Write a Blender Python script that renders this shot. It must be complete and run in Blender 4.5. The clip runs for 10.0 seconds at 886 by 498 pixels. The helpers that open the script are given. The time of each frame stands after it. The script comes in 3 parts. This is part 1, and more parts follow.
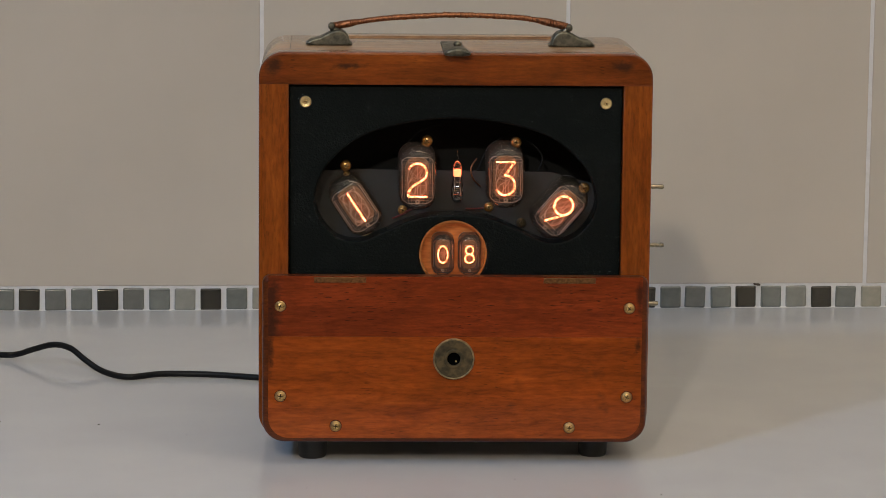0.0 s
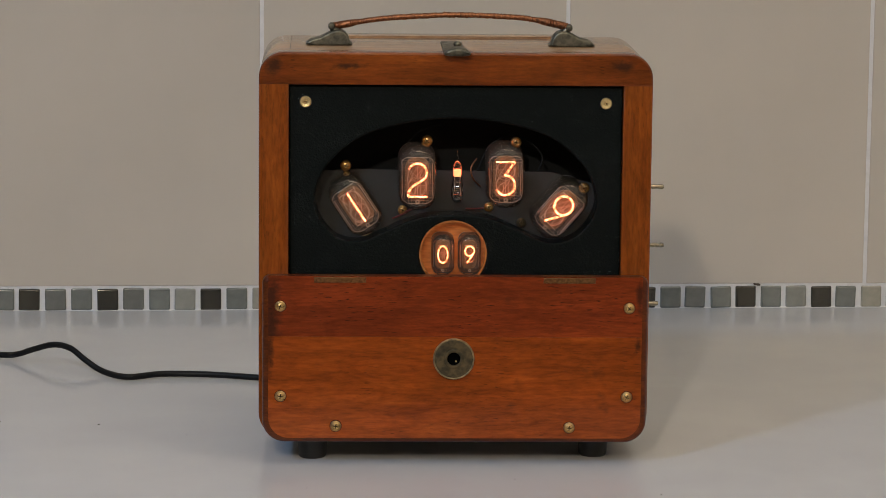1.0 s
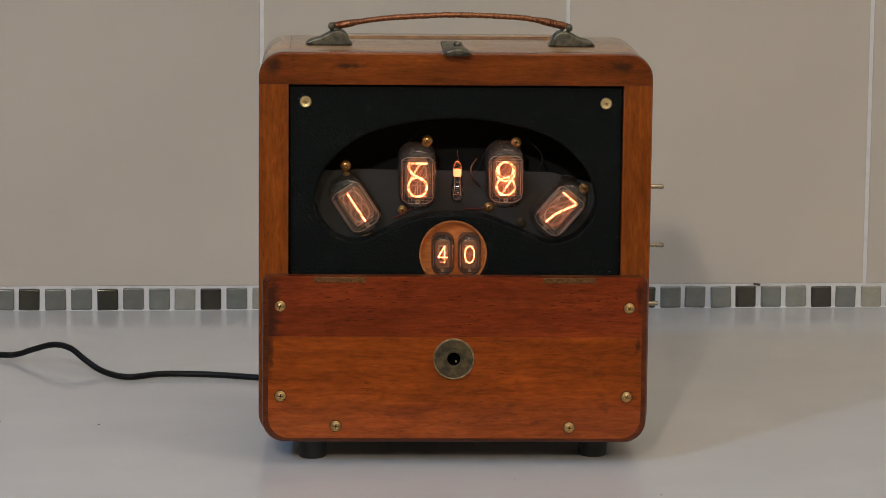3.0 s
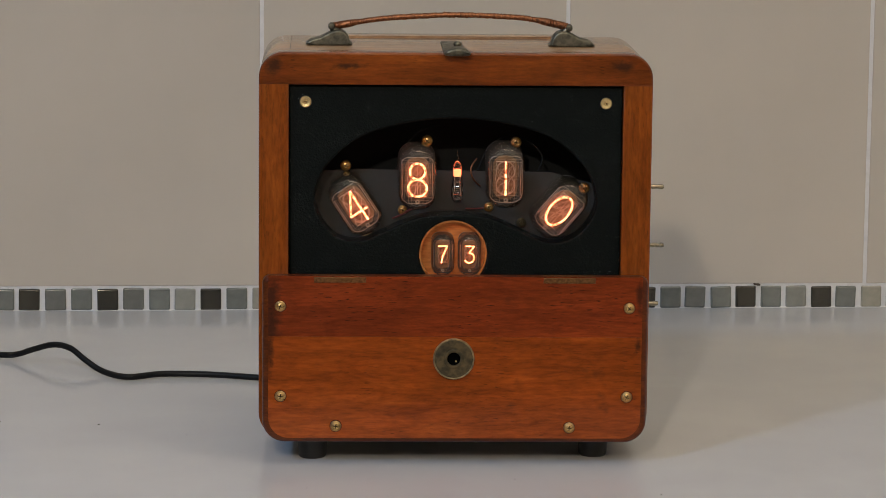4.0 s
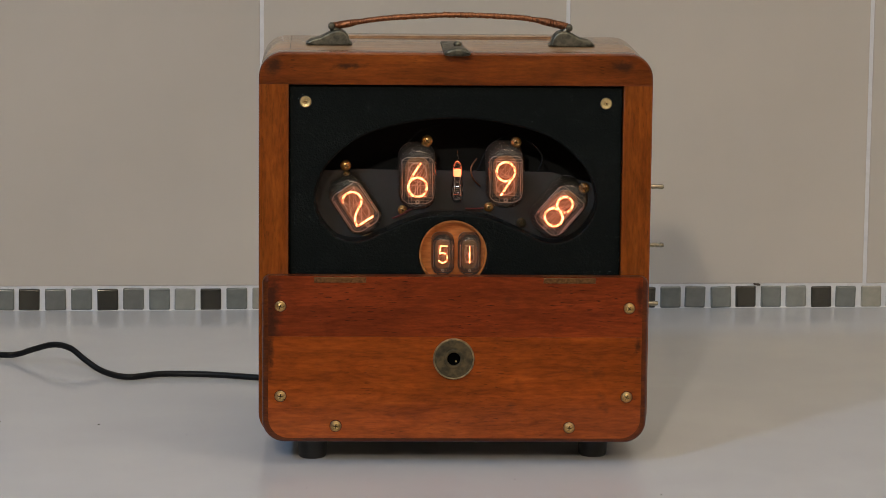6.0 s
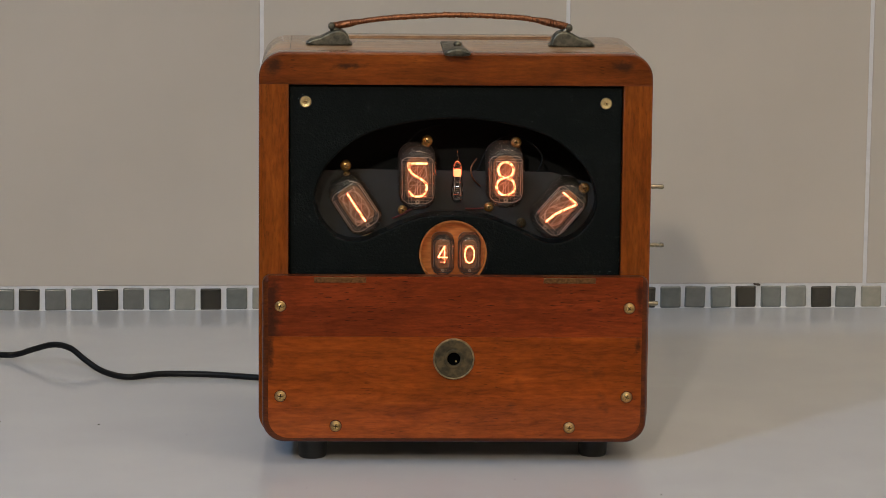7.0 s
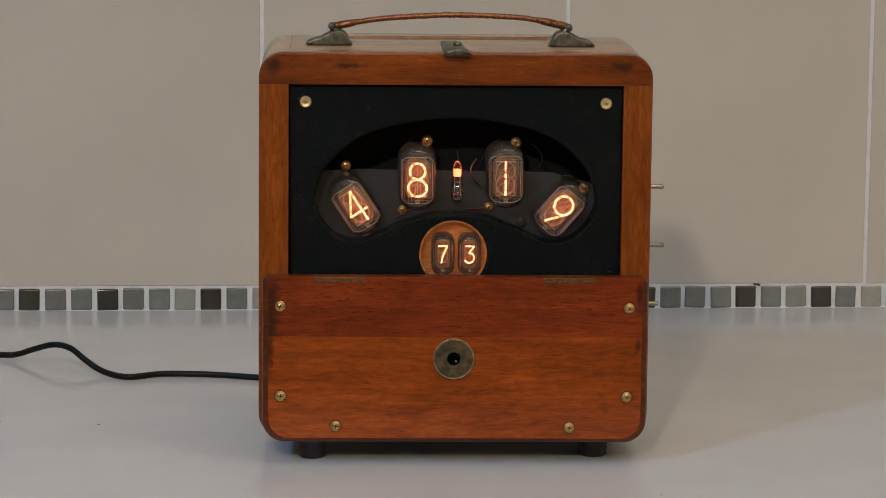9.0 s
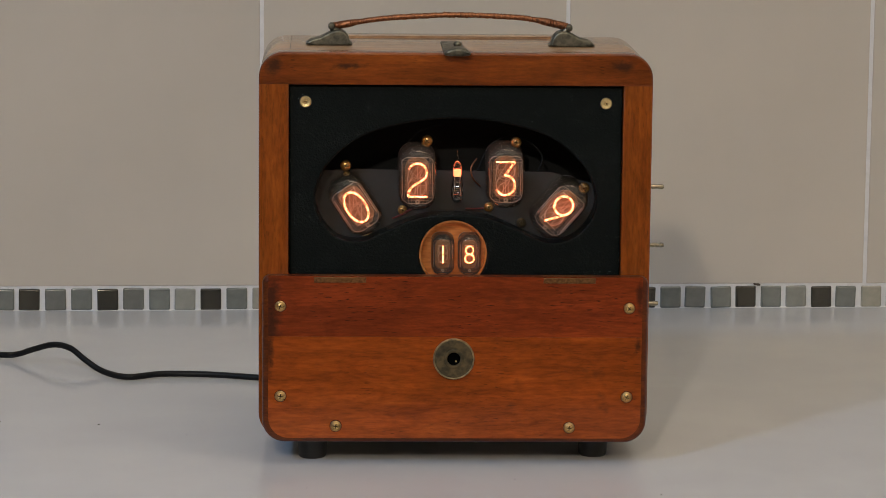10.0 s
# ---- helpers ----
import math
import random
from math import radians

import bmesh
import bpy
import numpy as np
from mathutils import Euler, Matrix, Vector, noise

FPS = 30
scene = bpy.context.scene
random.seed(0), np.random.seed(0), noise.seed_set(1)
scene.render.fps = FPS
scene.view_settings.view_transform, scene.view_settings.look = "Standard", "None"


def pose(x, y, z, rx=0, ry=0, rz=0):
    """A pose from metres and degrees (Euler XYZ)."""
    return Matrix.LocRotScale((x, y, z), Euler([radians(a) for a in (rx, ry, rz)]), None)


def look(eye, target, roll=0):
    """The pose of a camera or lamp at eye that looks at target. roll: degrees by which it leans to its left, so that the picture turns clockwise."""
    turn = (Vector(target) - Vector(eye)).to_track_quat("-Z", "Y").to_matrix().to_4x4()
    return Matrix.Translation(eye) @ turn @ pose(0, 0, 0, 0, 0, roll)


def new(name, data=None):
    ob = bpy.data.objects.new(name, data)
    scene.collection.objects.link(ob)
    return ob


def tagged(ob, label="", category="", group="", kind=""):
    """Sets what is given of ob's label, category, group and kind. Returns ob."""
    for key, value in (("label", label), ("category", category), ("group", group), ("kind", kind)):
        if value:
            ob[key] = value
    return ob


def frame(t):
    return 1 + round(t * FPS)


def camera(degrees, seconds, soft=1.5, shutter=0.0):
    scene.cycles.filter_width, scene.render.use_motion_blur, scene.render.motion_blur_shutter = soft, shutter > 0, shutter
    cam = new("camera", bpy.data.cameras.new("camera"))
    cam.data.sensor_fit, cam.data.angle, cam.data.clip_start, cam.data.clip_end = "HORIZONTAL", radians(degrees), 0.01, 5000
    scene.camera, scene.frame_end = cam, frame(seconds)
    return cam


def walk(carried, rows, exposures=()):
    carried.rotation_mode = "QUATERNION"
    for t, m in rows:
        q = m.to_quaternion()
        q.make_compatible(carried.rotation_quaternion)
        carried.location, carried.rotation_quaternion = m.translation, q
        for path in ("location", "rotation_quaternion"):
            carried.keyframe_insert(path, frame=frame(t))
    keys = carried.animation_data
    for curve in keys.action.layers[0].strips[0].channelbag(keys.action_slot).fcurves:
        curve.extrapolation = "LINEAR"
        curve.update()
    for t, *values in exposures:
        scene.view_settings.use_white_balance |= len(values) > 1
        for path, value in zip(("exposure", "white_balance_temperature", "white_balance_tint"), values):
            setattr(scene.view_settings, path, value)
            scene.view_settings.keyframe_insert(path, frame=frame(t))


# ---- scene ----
cam = camera(15.714, 10.0, soft=0.8)
STAND = look((-0.0622, -1.6239, 0.3694), (-0.0077, -0.0446, 0.1187), 0.558)
walk(cam, [(0.0, STAND), (10.0, STAND)], exposures=[(0.0, 0.0), (10.0, 0.0)])

# ---- light ----
world = bpy.data.worlds.new("world")
scene.world = world
world.use_nodes = True
wt = world.node_tree
sky = wt.nodes.new("ShaderNodeTexSky")
sky.sky_type, sky.sun_disc = "NISHITA", False
sky.sun_elevation, sky.sun_rotation = radians(12), radians(230)
wt.links.new(sky.outputs[0], wt.nodes["Background"].inputs[0])
wt.nodes["Background"].inputs[1].default_value = 0.08


def area_lamp(name, m, sx, sy, watts, colour):
    d = bpy.data.lights.new(name, "AREA")
    d.shape, d.size, d.size_y, d.energy, d.color = "RECTANGLE", sx, sy, watts, colour
    ob = new(name, d)
    ob.matrix_world = m
    return ob


# blue daylight in the small high window, a warm bulb across the room
area_lamp("window_daylight", look((-1.17, -1.38, 1.36), (0.1, 0.1, 0.1)), 0.14, 0.14, 14.8, (0.38, 0.62, 1.0))
# added overhead fill lamp, with no known fixture behind it
area_lamp("overhead_fill", look((0.38, -0.45, 1.725), (0.38, -0.4499, 0.0)), 1.0, 0.5, 5.9, (1.0, 0.88, 0.70))
bulb = bpy.data.lights.new("ceiling_lamp_light", "POINT")
bulb.energy, bulb.color, bulb.shadow_soft_size = 98, (1.0, 0.88, 0.70), 0.060
new("ceiling_lamp_light", bulb).location = (-0.51, -2.80, 1.48)


# ---- materials ----
class Nodes:
    def __init__(self, name):
        self.m = bpy.data.materials.new(name)
        self.m.use_nodes = True
        self.t = self.m.node_tree
        self.b = self.t.nodes["Principled BSDF"]
        self.co = self.t.nodes.new("ShaderNodeTexCoord")

    def add(self, kind, **values):
        n = self.t.nodes.new(kind)
        for k, v in values.items():
            n.inputs[k].default_value = v
        return n

    def link(self, a, b):
        self.t.links.new(a, b)

    def coords(self, scale=(1, 1, 1), turn=(0, 0, 0), shift=(0, 0, 0), source="Object"):
        mp = self.add("ShaderNodeMapping", Scale=scale, Rotation=turn, Location=shift)
        self.link(self.co.outputs[source], mp.inputs[0])
        return mp.outputs[0]

    def noise(self, at, scale, detail=4.0, rough=0.55, twist=0.0):
        n = self.add("ShaderNodeTexNoise", Scale=scale, Detail=detail, Roughness=rough, Distortion=twist)
        self.link(at, n.inputs["Vector"])
        return n.outputs["Fac"]

    def ramp(self, fac, stops):
        r = self.t.nodes.new("ShaderNodeValToRGB")
        e = r.color_ramp.elements
        while len(e) < len(stops):
            e.new(0.5)
        for el, (p, c) in zip(e, stops):
            el.position, el.color = p, (*c, 1) if len(c) == 3 else c
        self.link(fac, r.inputs[0])
        return r.outputs[0]

    def mix(self, kind, fac, a, b):
        n = self.t.nodes.new("ShaderNodeMix")
        n.data_type, n.blend_type = "RGBA", kind
        for s, v in ((0, fac), (6, a), (7, b)):
            if isinstance(v, (int, float)):
                n.inputs[s].default_value = v
            elif isinstance(v, tuple):
                n.inputs[s].default_value = (*v, 1)
            else:
                self.link(v, n.inputs[s])
        return n.outputs[2]

    def bump(self, height, strength, distance):
        n = self.add("ShaderNodeBump", Strength=strength, Distance=distance)
        self.link(height, n.inputs["Height"])
        self.link(n.outputs[0], self.b.inputs["Normal"])

    def set(self, **values):
        for k, v in values.items():
            i = self.b.inputs[k.replace("_", " ")]
            if isinstance(v, (int, float)):
                i.default_value = v
            elif isinstance(v, tuple):
                i.default_value = (*v, 1)
            else:
                self.link(v, i)
        return self.m


def grey(v):
    return (v, v, v)


def wood(name, axis, dark, mid, light, shift, pores=0.5, stain=0.0, coat=1.45, blotch=0.6, marks=(), polish=0.08, ripple=0.10, figure=120):
    """Varnished timber, the grain along the axis (0 x, 2 z)."""
    n = Nodes(name)
    s = [1.0, 1.0, 1.0]
    s[axis] = 0.07
    at = n.coords(tuple(s), shift=shift)
    broad = n.noise(at, 190, 6, 0.68, 0.35)
    s4 = [1.0, 1.0, 1.0]
    s4[axis] = 0.16
    fine = n.noise(n.coords(tuple(s4), shift=shift), 900, 4, 0.65)
    s5 = [1.0, 1.0, 1.0]
    s5[axis] = 0.24
    flame = n.noise(n.coords(tuple(s5), turn=(0, radians(-5), 0), shift=(shift[0] + 1, 5, shift[2])), figure, 5, 0.7, 1.4)
    s3 = [1.0, 1.0, 1.0]
    s3[axis] = 0.35
    cloud = n.noise(n.coords(tuple(s3), shift=shift), 52, 5, 0.6, 0.4)
    col = n.ramp(broad, [(0.18, dark), (0.5, mid), (0.82, light)])
    col = n.mix("MULTIPLY", 0.85, col, n.ramp(fine, [(0.32, grey(0.68)), (0.60, grey(1.06))]))
    col = n.mix("MULTIPLY", 0.85, col, n.ramp(flame, [(0.30, (0.70, 0.62, 0.56)), (0.52, (1.04, 1.02, 1.0)), (0.72, (1.20, 1.28, 1.30))]))
    col = n.mix("MULTIPLY", 0.7, col, n.ramp(cloud, [(0.3, grey(blotch)), (0.68, grey(1.08))]))
    s2 = [1500.0, 1500.0, 1500.0]
    s2[axis] = 210.0
    streak = n.noise(n.coords(tuple(s2), shift=shift), 1.0, 1, 0.4)
    patch = n.noise(n.coords(shift=(shift[0] + 3, 1, 2)), 38, 2, 0.5)
    both = n.mix("MULTIPLY", 1.0, n.ramp(streak, [(0.64, grey(0)), (0.71, grey(1))]), n.ramp(patch, [(0.45, grey(0)), (0.6, grey(1))]))
    fac = n.mix("MULTIPLY", 1.0, both, grey(pores))
    col = n.mix("MIX", fac, col, (0.02, 0.006, 0.003))
    if stain:
        spots = n.noise(n.coords(shift=(5, 2, shift[2])), 55, 3, 0.6)
        col = n.mix("MIX", n.ramp(spots, [(0.66, grey(0)), (0.78, grey(stain))]), col, (0.035, 0.012, 0.006))
    for (mx, mz, rx, rz) in marks:
        at2 = n.coords((1 / rx, 0.0, 1 / rz), shift=(-mx / rx, 0, -mz / rz))
        far = n.add("ShaderNodeVectorMath")
        far.operation = "LENGTH"
        rag = n.noise(n.coords(shift=(mx * 50, 3, 1)), 210, 4, 0.65)
        n.link(at2, far.inputs[0])
        add = n.add("ShaderNodeMath")
        add.operation = "ADD"
        n.link(far.outputs["Value"], add.inputs[0])
        n.link(rag, add.inputs[1])
        col = n.mix("MIX", n.ramp(add.outputs[0], [(0.62, grey(0.80)), (1.05, grey(0.0))]), col, (0.022, 0.008, 0.004))
    n.bump(fine, 0.08, 0.0004)
    wavy = n.add("ShaderNodeBump", Strength=ripple, Distance=0.0006)
    n.link(n.noise(n.coords(shift=shift), 520, 3, 0.6), wavy.inputs["Height"])
    n.link(wavy.outputs[0], n.b.inputs["Coat Normal"])
    rough = n.ramp(cloud, [(0.3, grey(0.36)), (0.7, grey(0.5))])
    return n.set(Base_Color=col, Roughness=rough, Specular_IOR_Level=0.08, Coat_Weight=0.9, Coat_Roughness=polish, Coat_IOR=coat)


WOOD_RAIL = wood("varnished_wood_rail", 0, (0.112, 0.0205, 0.0025), (0.194, 0.0405, 0.0040), (0.300, 0.0730, 0.0078), (0, 0, 0), 0.7, 0.6, blotch=0.36, figure=64, marks=((-0.0930, 0.2050, 0.010, 0.012), (-0.0550, 0.2055, 0.022, 0.0035), (0.0850, 0.2060, 0.016, 0.008)))
WOOD_STILE = wood("varnished_wood_stile", 2, (0.152, 0.0290, 0.0026), (0.222, 0.0495, 0.0043), (0.290, 0.0730, 0.0073), (2, 0, 1), 0.35, 0.4, blotch=0.5)
WOOD_UPPER = wood("varnished_wood_dark_board", 0, (0.112, 0.0155, 0.0034), (0.186, 0.0280, 0.0050), (0.268, 0.0440, 0.0085), (4, 0, 3), 0.9, 0.6, marks=((-0.0940, 0.0860, 0.015, 0.032), (-0.0935, 0.0720, 0.010, 0.020), (0.0950, 0.0880, 0.006, 0.022)))
WOOD_LOWER = wood("varnished_wood_board", 0, (0.164, 0.0285, 0.0031), (0.256, 0.0490, 0.0049), (0.340, 0.0720, 0.0073), (7, 0, 5), 0.5, 0.4, marks=((0.0945, 0.0630, 0.005, 0.009), (-0.0950, 0.0600, 0.006, 0.030)))
# paler than the front: the wall's reflection on top is put into the base
WOOD_CASE_SHEEN = wood("varnished_wood_case_sheen", 0, (0.21, 0.112, 0.055), (0.32, 0.176, 0.090), (0.40, 0.235, 0.125), (9, 0, 7), coat=2.4, polish=0.02, ripple=0.015)
WOOD_EDGE = wood("dark_edge_wood", 0, (0.058, 0.0122, 0.0022), (0.098, 0.0205, 0.0036), (0.140, 0.0310, 0.0058), (1, 4, 2), coat=1.3, polish=0.2)


def crackle_black():
    n = Nodes("black_wrinkle_paint")
    at = n.coords()
    v = n.add("ShaderNodeTexVoronoi", Scale=900.0)
    n.link(at, v.inputs["Vector"])
    lumps = n.noise(at, 700, 3, 0.6)
    h = n.mix("ADD", 1.0, n.ramp(v.outputs["Distance"], [(0.0, grey(0.6)), (0.6, grey(0))]), n.ramp(lumps, [(0.3, grey(0)), (0.7, grey(1))]))
    n.bump(h, 0.36, 0.0004)
    # pale specks painted on for the glints of its lumps
    patchy = n.noise(n.coords(shift=(3, 1, 7)), 60, 3, 0.6)
    glint = n.noise(n.coords(shift=(8, 4, 2)), 1500, 1, 0.5)
    fac = n.mix("MULTIPLY", 1.0, n.ramp(glint, [(0.695, grey(0)), (0.735, grey(1))]), n.ramp(patchy, [(0.44, grey(0)), (0.62, grey(1))]))
    col = n.mix("MIX", fac, (0.0034, 0.0050, 0.0049), (0.44, 0.45, 0.43))
    return n.set(Base_Color=col, Roughness=0.40, Specular_IOR_Level=0.06)


def metal(name, colour, rough, tarnish=None, metallic=1.0, scale=420):
    n = Nodes(name)
    f = n.noise(n.coords(), scale, 4, 0.6)
    col = n.mix("MIX", n.ramp(f, [(0.38, grey(0)), (0.66, grey(1))]), colour, tarnish or tuple(c * 0.7 for c in colour))
    n.bump(n.noise(n.coords(), scale * 3, 2), 0.12, 0.0002)
    return n.set(Base_Color=col, Metallic=metallic, Roughness=n.ramp(f, [(0.3, grey(rough)), (0.7, grey(min(1, rough + 0.2)))]))


def plain(name, colour, rough, spread=0.15, scale=60, **more):
    n = Nodes(name)
    f = n.noise(n.coords(), scale, 5, 0.6)
    col = n.mix("MULTIPLY", 1.0, colour, n.ramp(f, [(0.3, grey(1 - spread)), (0.7, grey(1.0))]))
    n.bump(n.noise(n.coords(), scale * 9, 3), 0.06, 0.0005)
    return n.set(Base_Color=col, Roughness=rough, **more)


def glass(name, tint=(0.86, 0.84, 0.80), rough=0.03, haze=0.028, ior=1.55):
    """Thin blown glass: clear but a little smoky, with a gloss that grows towards its edges."""
    n = Nodes(name)
    n.t.nodes.remove(n.b)
    clear = n.add("ShaderNodeBsdfTransparent", Color=(*tint, 1))
    film = n.add("ShaderNodeBsdfDiffuse", Color=(0.60, 0.50, 0.34, 1))
    gloss = n.add("ShaderNodeBsdfAnisotropic", Color=(1, 1, 1, 1), Roughness=rough)
    body = n.add("ShaderNodeMixShader", Fac=haze)
    edge = n.add("ShaderNodeFresnel", IOR=ior)
    both = n.t.nodes.new("ShaderNodeMixShader")
    n.link(clear.outputs[0], body.inputs[1])
    n.link(film.outputs[0], body.inputs[2])
    n.link(edge.outputs[0], both.inputs[0])
    n.link(body.outputs[0], both.inputs[1])
    n.link(gloss.outputs[0], both.inputs[2])
    n.link(both.outputs[0], n.t.nodes["Material Output"].inputs[0])
    return n.m


def glow(name, colour, strength, dim=0.10):
    """Neon light on a wire, uneven along it as the gas clings to it."""
    n = Nodes(name)
    place = n.t.nodes.new("ShaderNodeNewGeometry")
    f = n.noise(place.outputs["Position"], 640, 2, 0.5)
    col = n.mix("MULTIPLY", 1.0, colour, n.ramp(f, [(0.38, grey(dim)), (0.50, grey(max(0.85, dim))), (0.60, grey(1.0))]))
    info = n.t.nodes.new("ShaderNodeObjectInfo")
    col = n.mix("MULTIPLY", 1.0, col, n.ramp(info.outputs["Random"], [(0.0, grey(0.30)), (0.3, grey(0.75)), (0.6, grey(1.0))]))
    return n.set(Base_Color=(0.02, 0.01, 0.01), Emission_Color=col, Emission_Strength=strength)


def wall_tile():
    n = Nodes("beige_wall_tile")
    info = n.t.nodes.new("ShaderNodeObjectInfo")
    f = n.noise(n.coords(), 9, 4, 0.55)
    fine = n.noise(n.coords(), 300, 3, 0.6)
    col = n.ramp(f, [(0.3, (0.425, 0.381, 0.322)), (0.7, (0.455, 0.408, 0.345))])
    col = n.mix("MULTIPLY", 1.0, col, n.ramp(info.outputs["Random"], [(0.0, grey(0.97)), (1.0, grey(1.0))]))
    n.bump(fine, 0.02, 0.0003)
    return n.set(Base_Color=col, Roughness=0.38, Specular_IOR_Level=0.4)


def counter_top():
    n = Nodes("pale_grey_worktop")
    f = n.noise(n.coords(), 14, 5, 0.55)
    fine = n.noise(n.coords(), 1500, 2, 0.6)
    col = n.ramp(f, [(0.3, (0.455, 0.455, 0.46)), (0.7, (0.49, 0.49, 0.492))])
    col = n.mix("MULTIPLY", 1.0, col, n.ramp(fine, [(0.3, grey(0.95)), (0.6, grey(1.0))]))
    n.bump(fine, 0.02, 0.0001)
    rough = n.ramp(f, [(0.3, grey(0.15)), (0.7, grey(0.20))])
    return n.set(Base_Color=col, Roughness=rough, Specular_IOR_Level=0.75)


def mosaic(name, colour):
    n = Nodes(name)
    info = n.t.nodes.new("ShaderNodeObjectInfo")
    f = n.noise(n.coords(), 160, 3, 0.6)
    col = n.mix("MULTIPLY", 1.0, colour, n.ramp(f, [(0.3, grey(0.82)), (0.7, grey(1.05))]))
    col = n.mix("MULTIPLY", 1.0, col, n.ramp(info.outputs["Random"], [(0.0, grey(0.85)), (1.0, grey(1.05))]))
    return n.set(Base_Color=col, Roughness=0.16, Coat_Weight=0.8, Coat_Roughness=0.05)


PANEL_BLACK = crackle_black()
BRASS = metal("brass", (0.80, 0.57, 0.25), 0.22, (0.34, 0.22, 0.09), 1.0, 900)
BRASS_BRIGHT = metal("bright_brass", (0.66, 0.52, 0.27), 0.45, (0.50, 0.38, 0.18))
BRASS_OLD = metal("tarnished_brass", (0.115, 0.083, 0.042), 0.5, (0.050, 0.043, 0.026), 0.8, 260)
BRASS_RIM = metal("rubbed_brass_rim", (0.34, 0.25, 0.13), 0.4, (0.16, 0.13, 0.08), 0.9, 300)
BRASS_BROWN = metal("brown_brass", (0.17, 0.083, 0.029), 0.42, (0.095, 0.046, 0.016), 0.85, 900)
BRONZE = metal("patinated_bronze", (0.145, 0.135, 0.102), 0.34, (0.055, 0.052, 0.041), 0.85, 300)
COPPER = metal("copper_wire", (0.30, 0.125, 0.060), 0.36, (0.13, 0.054, 0.028), 1.0, 700)
STEEL = metal("nickel_steel", (0.40, 0.34, 0.24), 0.14, (0.25, 0.23, 0.19))
DARK_METAL = metal("dark_slot_metal", (0.07, 0.048, 0.022), 0.5)
RUBBER = plain("black_rubber", (0.006, 0.006, 0.006), 0.55)
CABLE = plain("black_cable_sheath", (0.004, 0.004, 0.004), 0.5, Specular_IOR_Level=0.2)
ACRYLIC = plain("smoked_acrylic", (0.031, 0.033, 0.033), 0.25, 0.2, 40)
HOLE = plain("unlit_hole", (0.002, 0.002, 0.002), 1.0, Specular_IOR_Level=0.0)
INSIDE = plain("matt_black_inside", (0.016, 0.017, 0.018), 0.9, Specular_IOR_Level=0.05)
RED_WIRE = plain("red_wire_sheath", (0.10, 0.014, 0.011), 0.5)
CERAMIC = plain("tube_backplate", (0.20, 0.115, 0.050), 0.5, 0.35, 300)
WIRE = metal("cathode_wire", (0.66, 0.54, 0.44), 0.42, (0.46, 0.36, 0.28))
ANODE = metal("anode_wire", (0.46, 0.41, 0.35), 0.35)
GRID = metal("anode_grid_wire", (0.50, 0.40, 0.31), 0.40)
# recess wood with the small tubes' orange glow put into its colour
CUP = wood("wood_recess_with_glow", 0, (0.34, 0.120, 0.032), (0.46, 0.175, 0.048), (0.54, 0.225, 0.068), (3, 3, 3), 0.1, polish=0.2)
TUBE_GLASS = glass("tube_glass", (0.88, 0.84, 0.78), haze=0.042)
SMALL_GLASS = glass("small_tube_glass", (0.86, 0.77, 0.64), haze=0.035)
LAMP_GLASS = glass("lamp_glass", (0.95, 0.94, 0.92), 0.03, 0.010, 1.22)
GLOW = glow("neon_glow", (1.0, 0.22, 0.09), 14.5)
GLOW_SMALL = glow("neon_glow_small", (1.0, 0.24, 0.10), 17.0, 0.22)
GLOW_LAMP = glow("neon_lamp_glow", (1.0, 0.165, 0.062), 5.0, 0.95)
TILE = wall_tile()
GROUT = plain("white_grout", (0.60, 0.59, 0.585), 0.85, 0.12, 120)
WORKTOP = counter_top()
MOSAICS = {
    "d": mosaic("mosaic_dark_brown", (0.022, 0.019, 0.012)),
    "g": mosaic("mosaic_grey", (0.148, 0.156, 0.140)),
    "m": mosaic("mosaic_mid_grey", (0.132, 0.134, 0.120)),
    "l": mosaic("mosaic_light_grey", (0.232, 0.230, 0.198)),
    "b": mosaic("mosaic_beige", (0.31, 0.29, 0.23)),
}
PAINT = plain("dark_taupe_wall_paint", (0.14, 0.125, 0.11), 0.7, 0.06, 6)
CREAM = plain("cream_bounce_wall", (0.74, 0.67, 0.56), 0.7, 0.06, 6)
CEILING = plain("white_ceiling_paint", (0.75, 0.74, 0.72), 0.8, 0.05, 6)
FLOOR = plain("floor_tile", (0.16, 0.14, 0.12), 0.5, 0.15, 8)
CABINET = plain("cabinet_white", (0.6, 0.6, 0.58), 0.5, 0.05, 10)
STAIN = plain("dark_stain", (0.05, 0.032, 0.022), 0.8)
SHADE = plain("lamp_diffuser", (0.8, 0.78, 0.72), 0.6)
SOCKET = plain("black_plastic", (0.016, 0.016, 0.016), 0.35)


# ---- mesh tools ----
def finish(bm, name, angle=38):
    me = bpy.data.meshes.new(name)
    bmesh.ops.recalc_face_normals(bm, faces=bm.faces)
    bm.to_mesh(me)
    bm.free()
    for p in me.polygons:
        p.use_smooth = True
    me.set_sharp_from_angle(angle=radians(angle))
    return me


def part(name, bm, material, parent, label="", at=None):
    me = finish(bm, name) if isinstance(bm, bmesh.types.BMesh) else bm
    if not me.materials:
        me.materials.append(material)
    ob = new(name, me)
    ob.parent = parent
    if at is not None:
        ob.matrix_basis = at
    if label:
        ob["label"] = label
    return ob


def thing(name, at=Matrix()):
    ob = new(name)
    ob.empty_display_size = 0.01
    ob.matrix_basis = at
    return ob


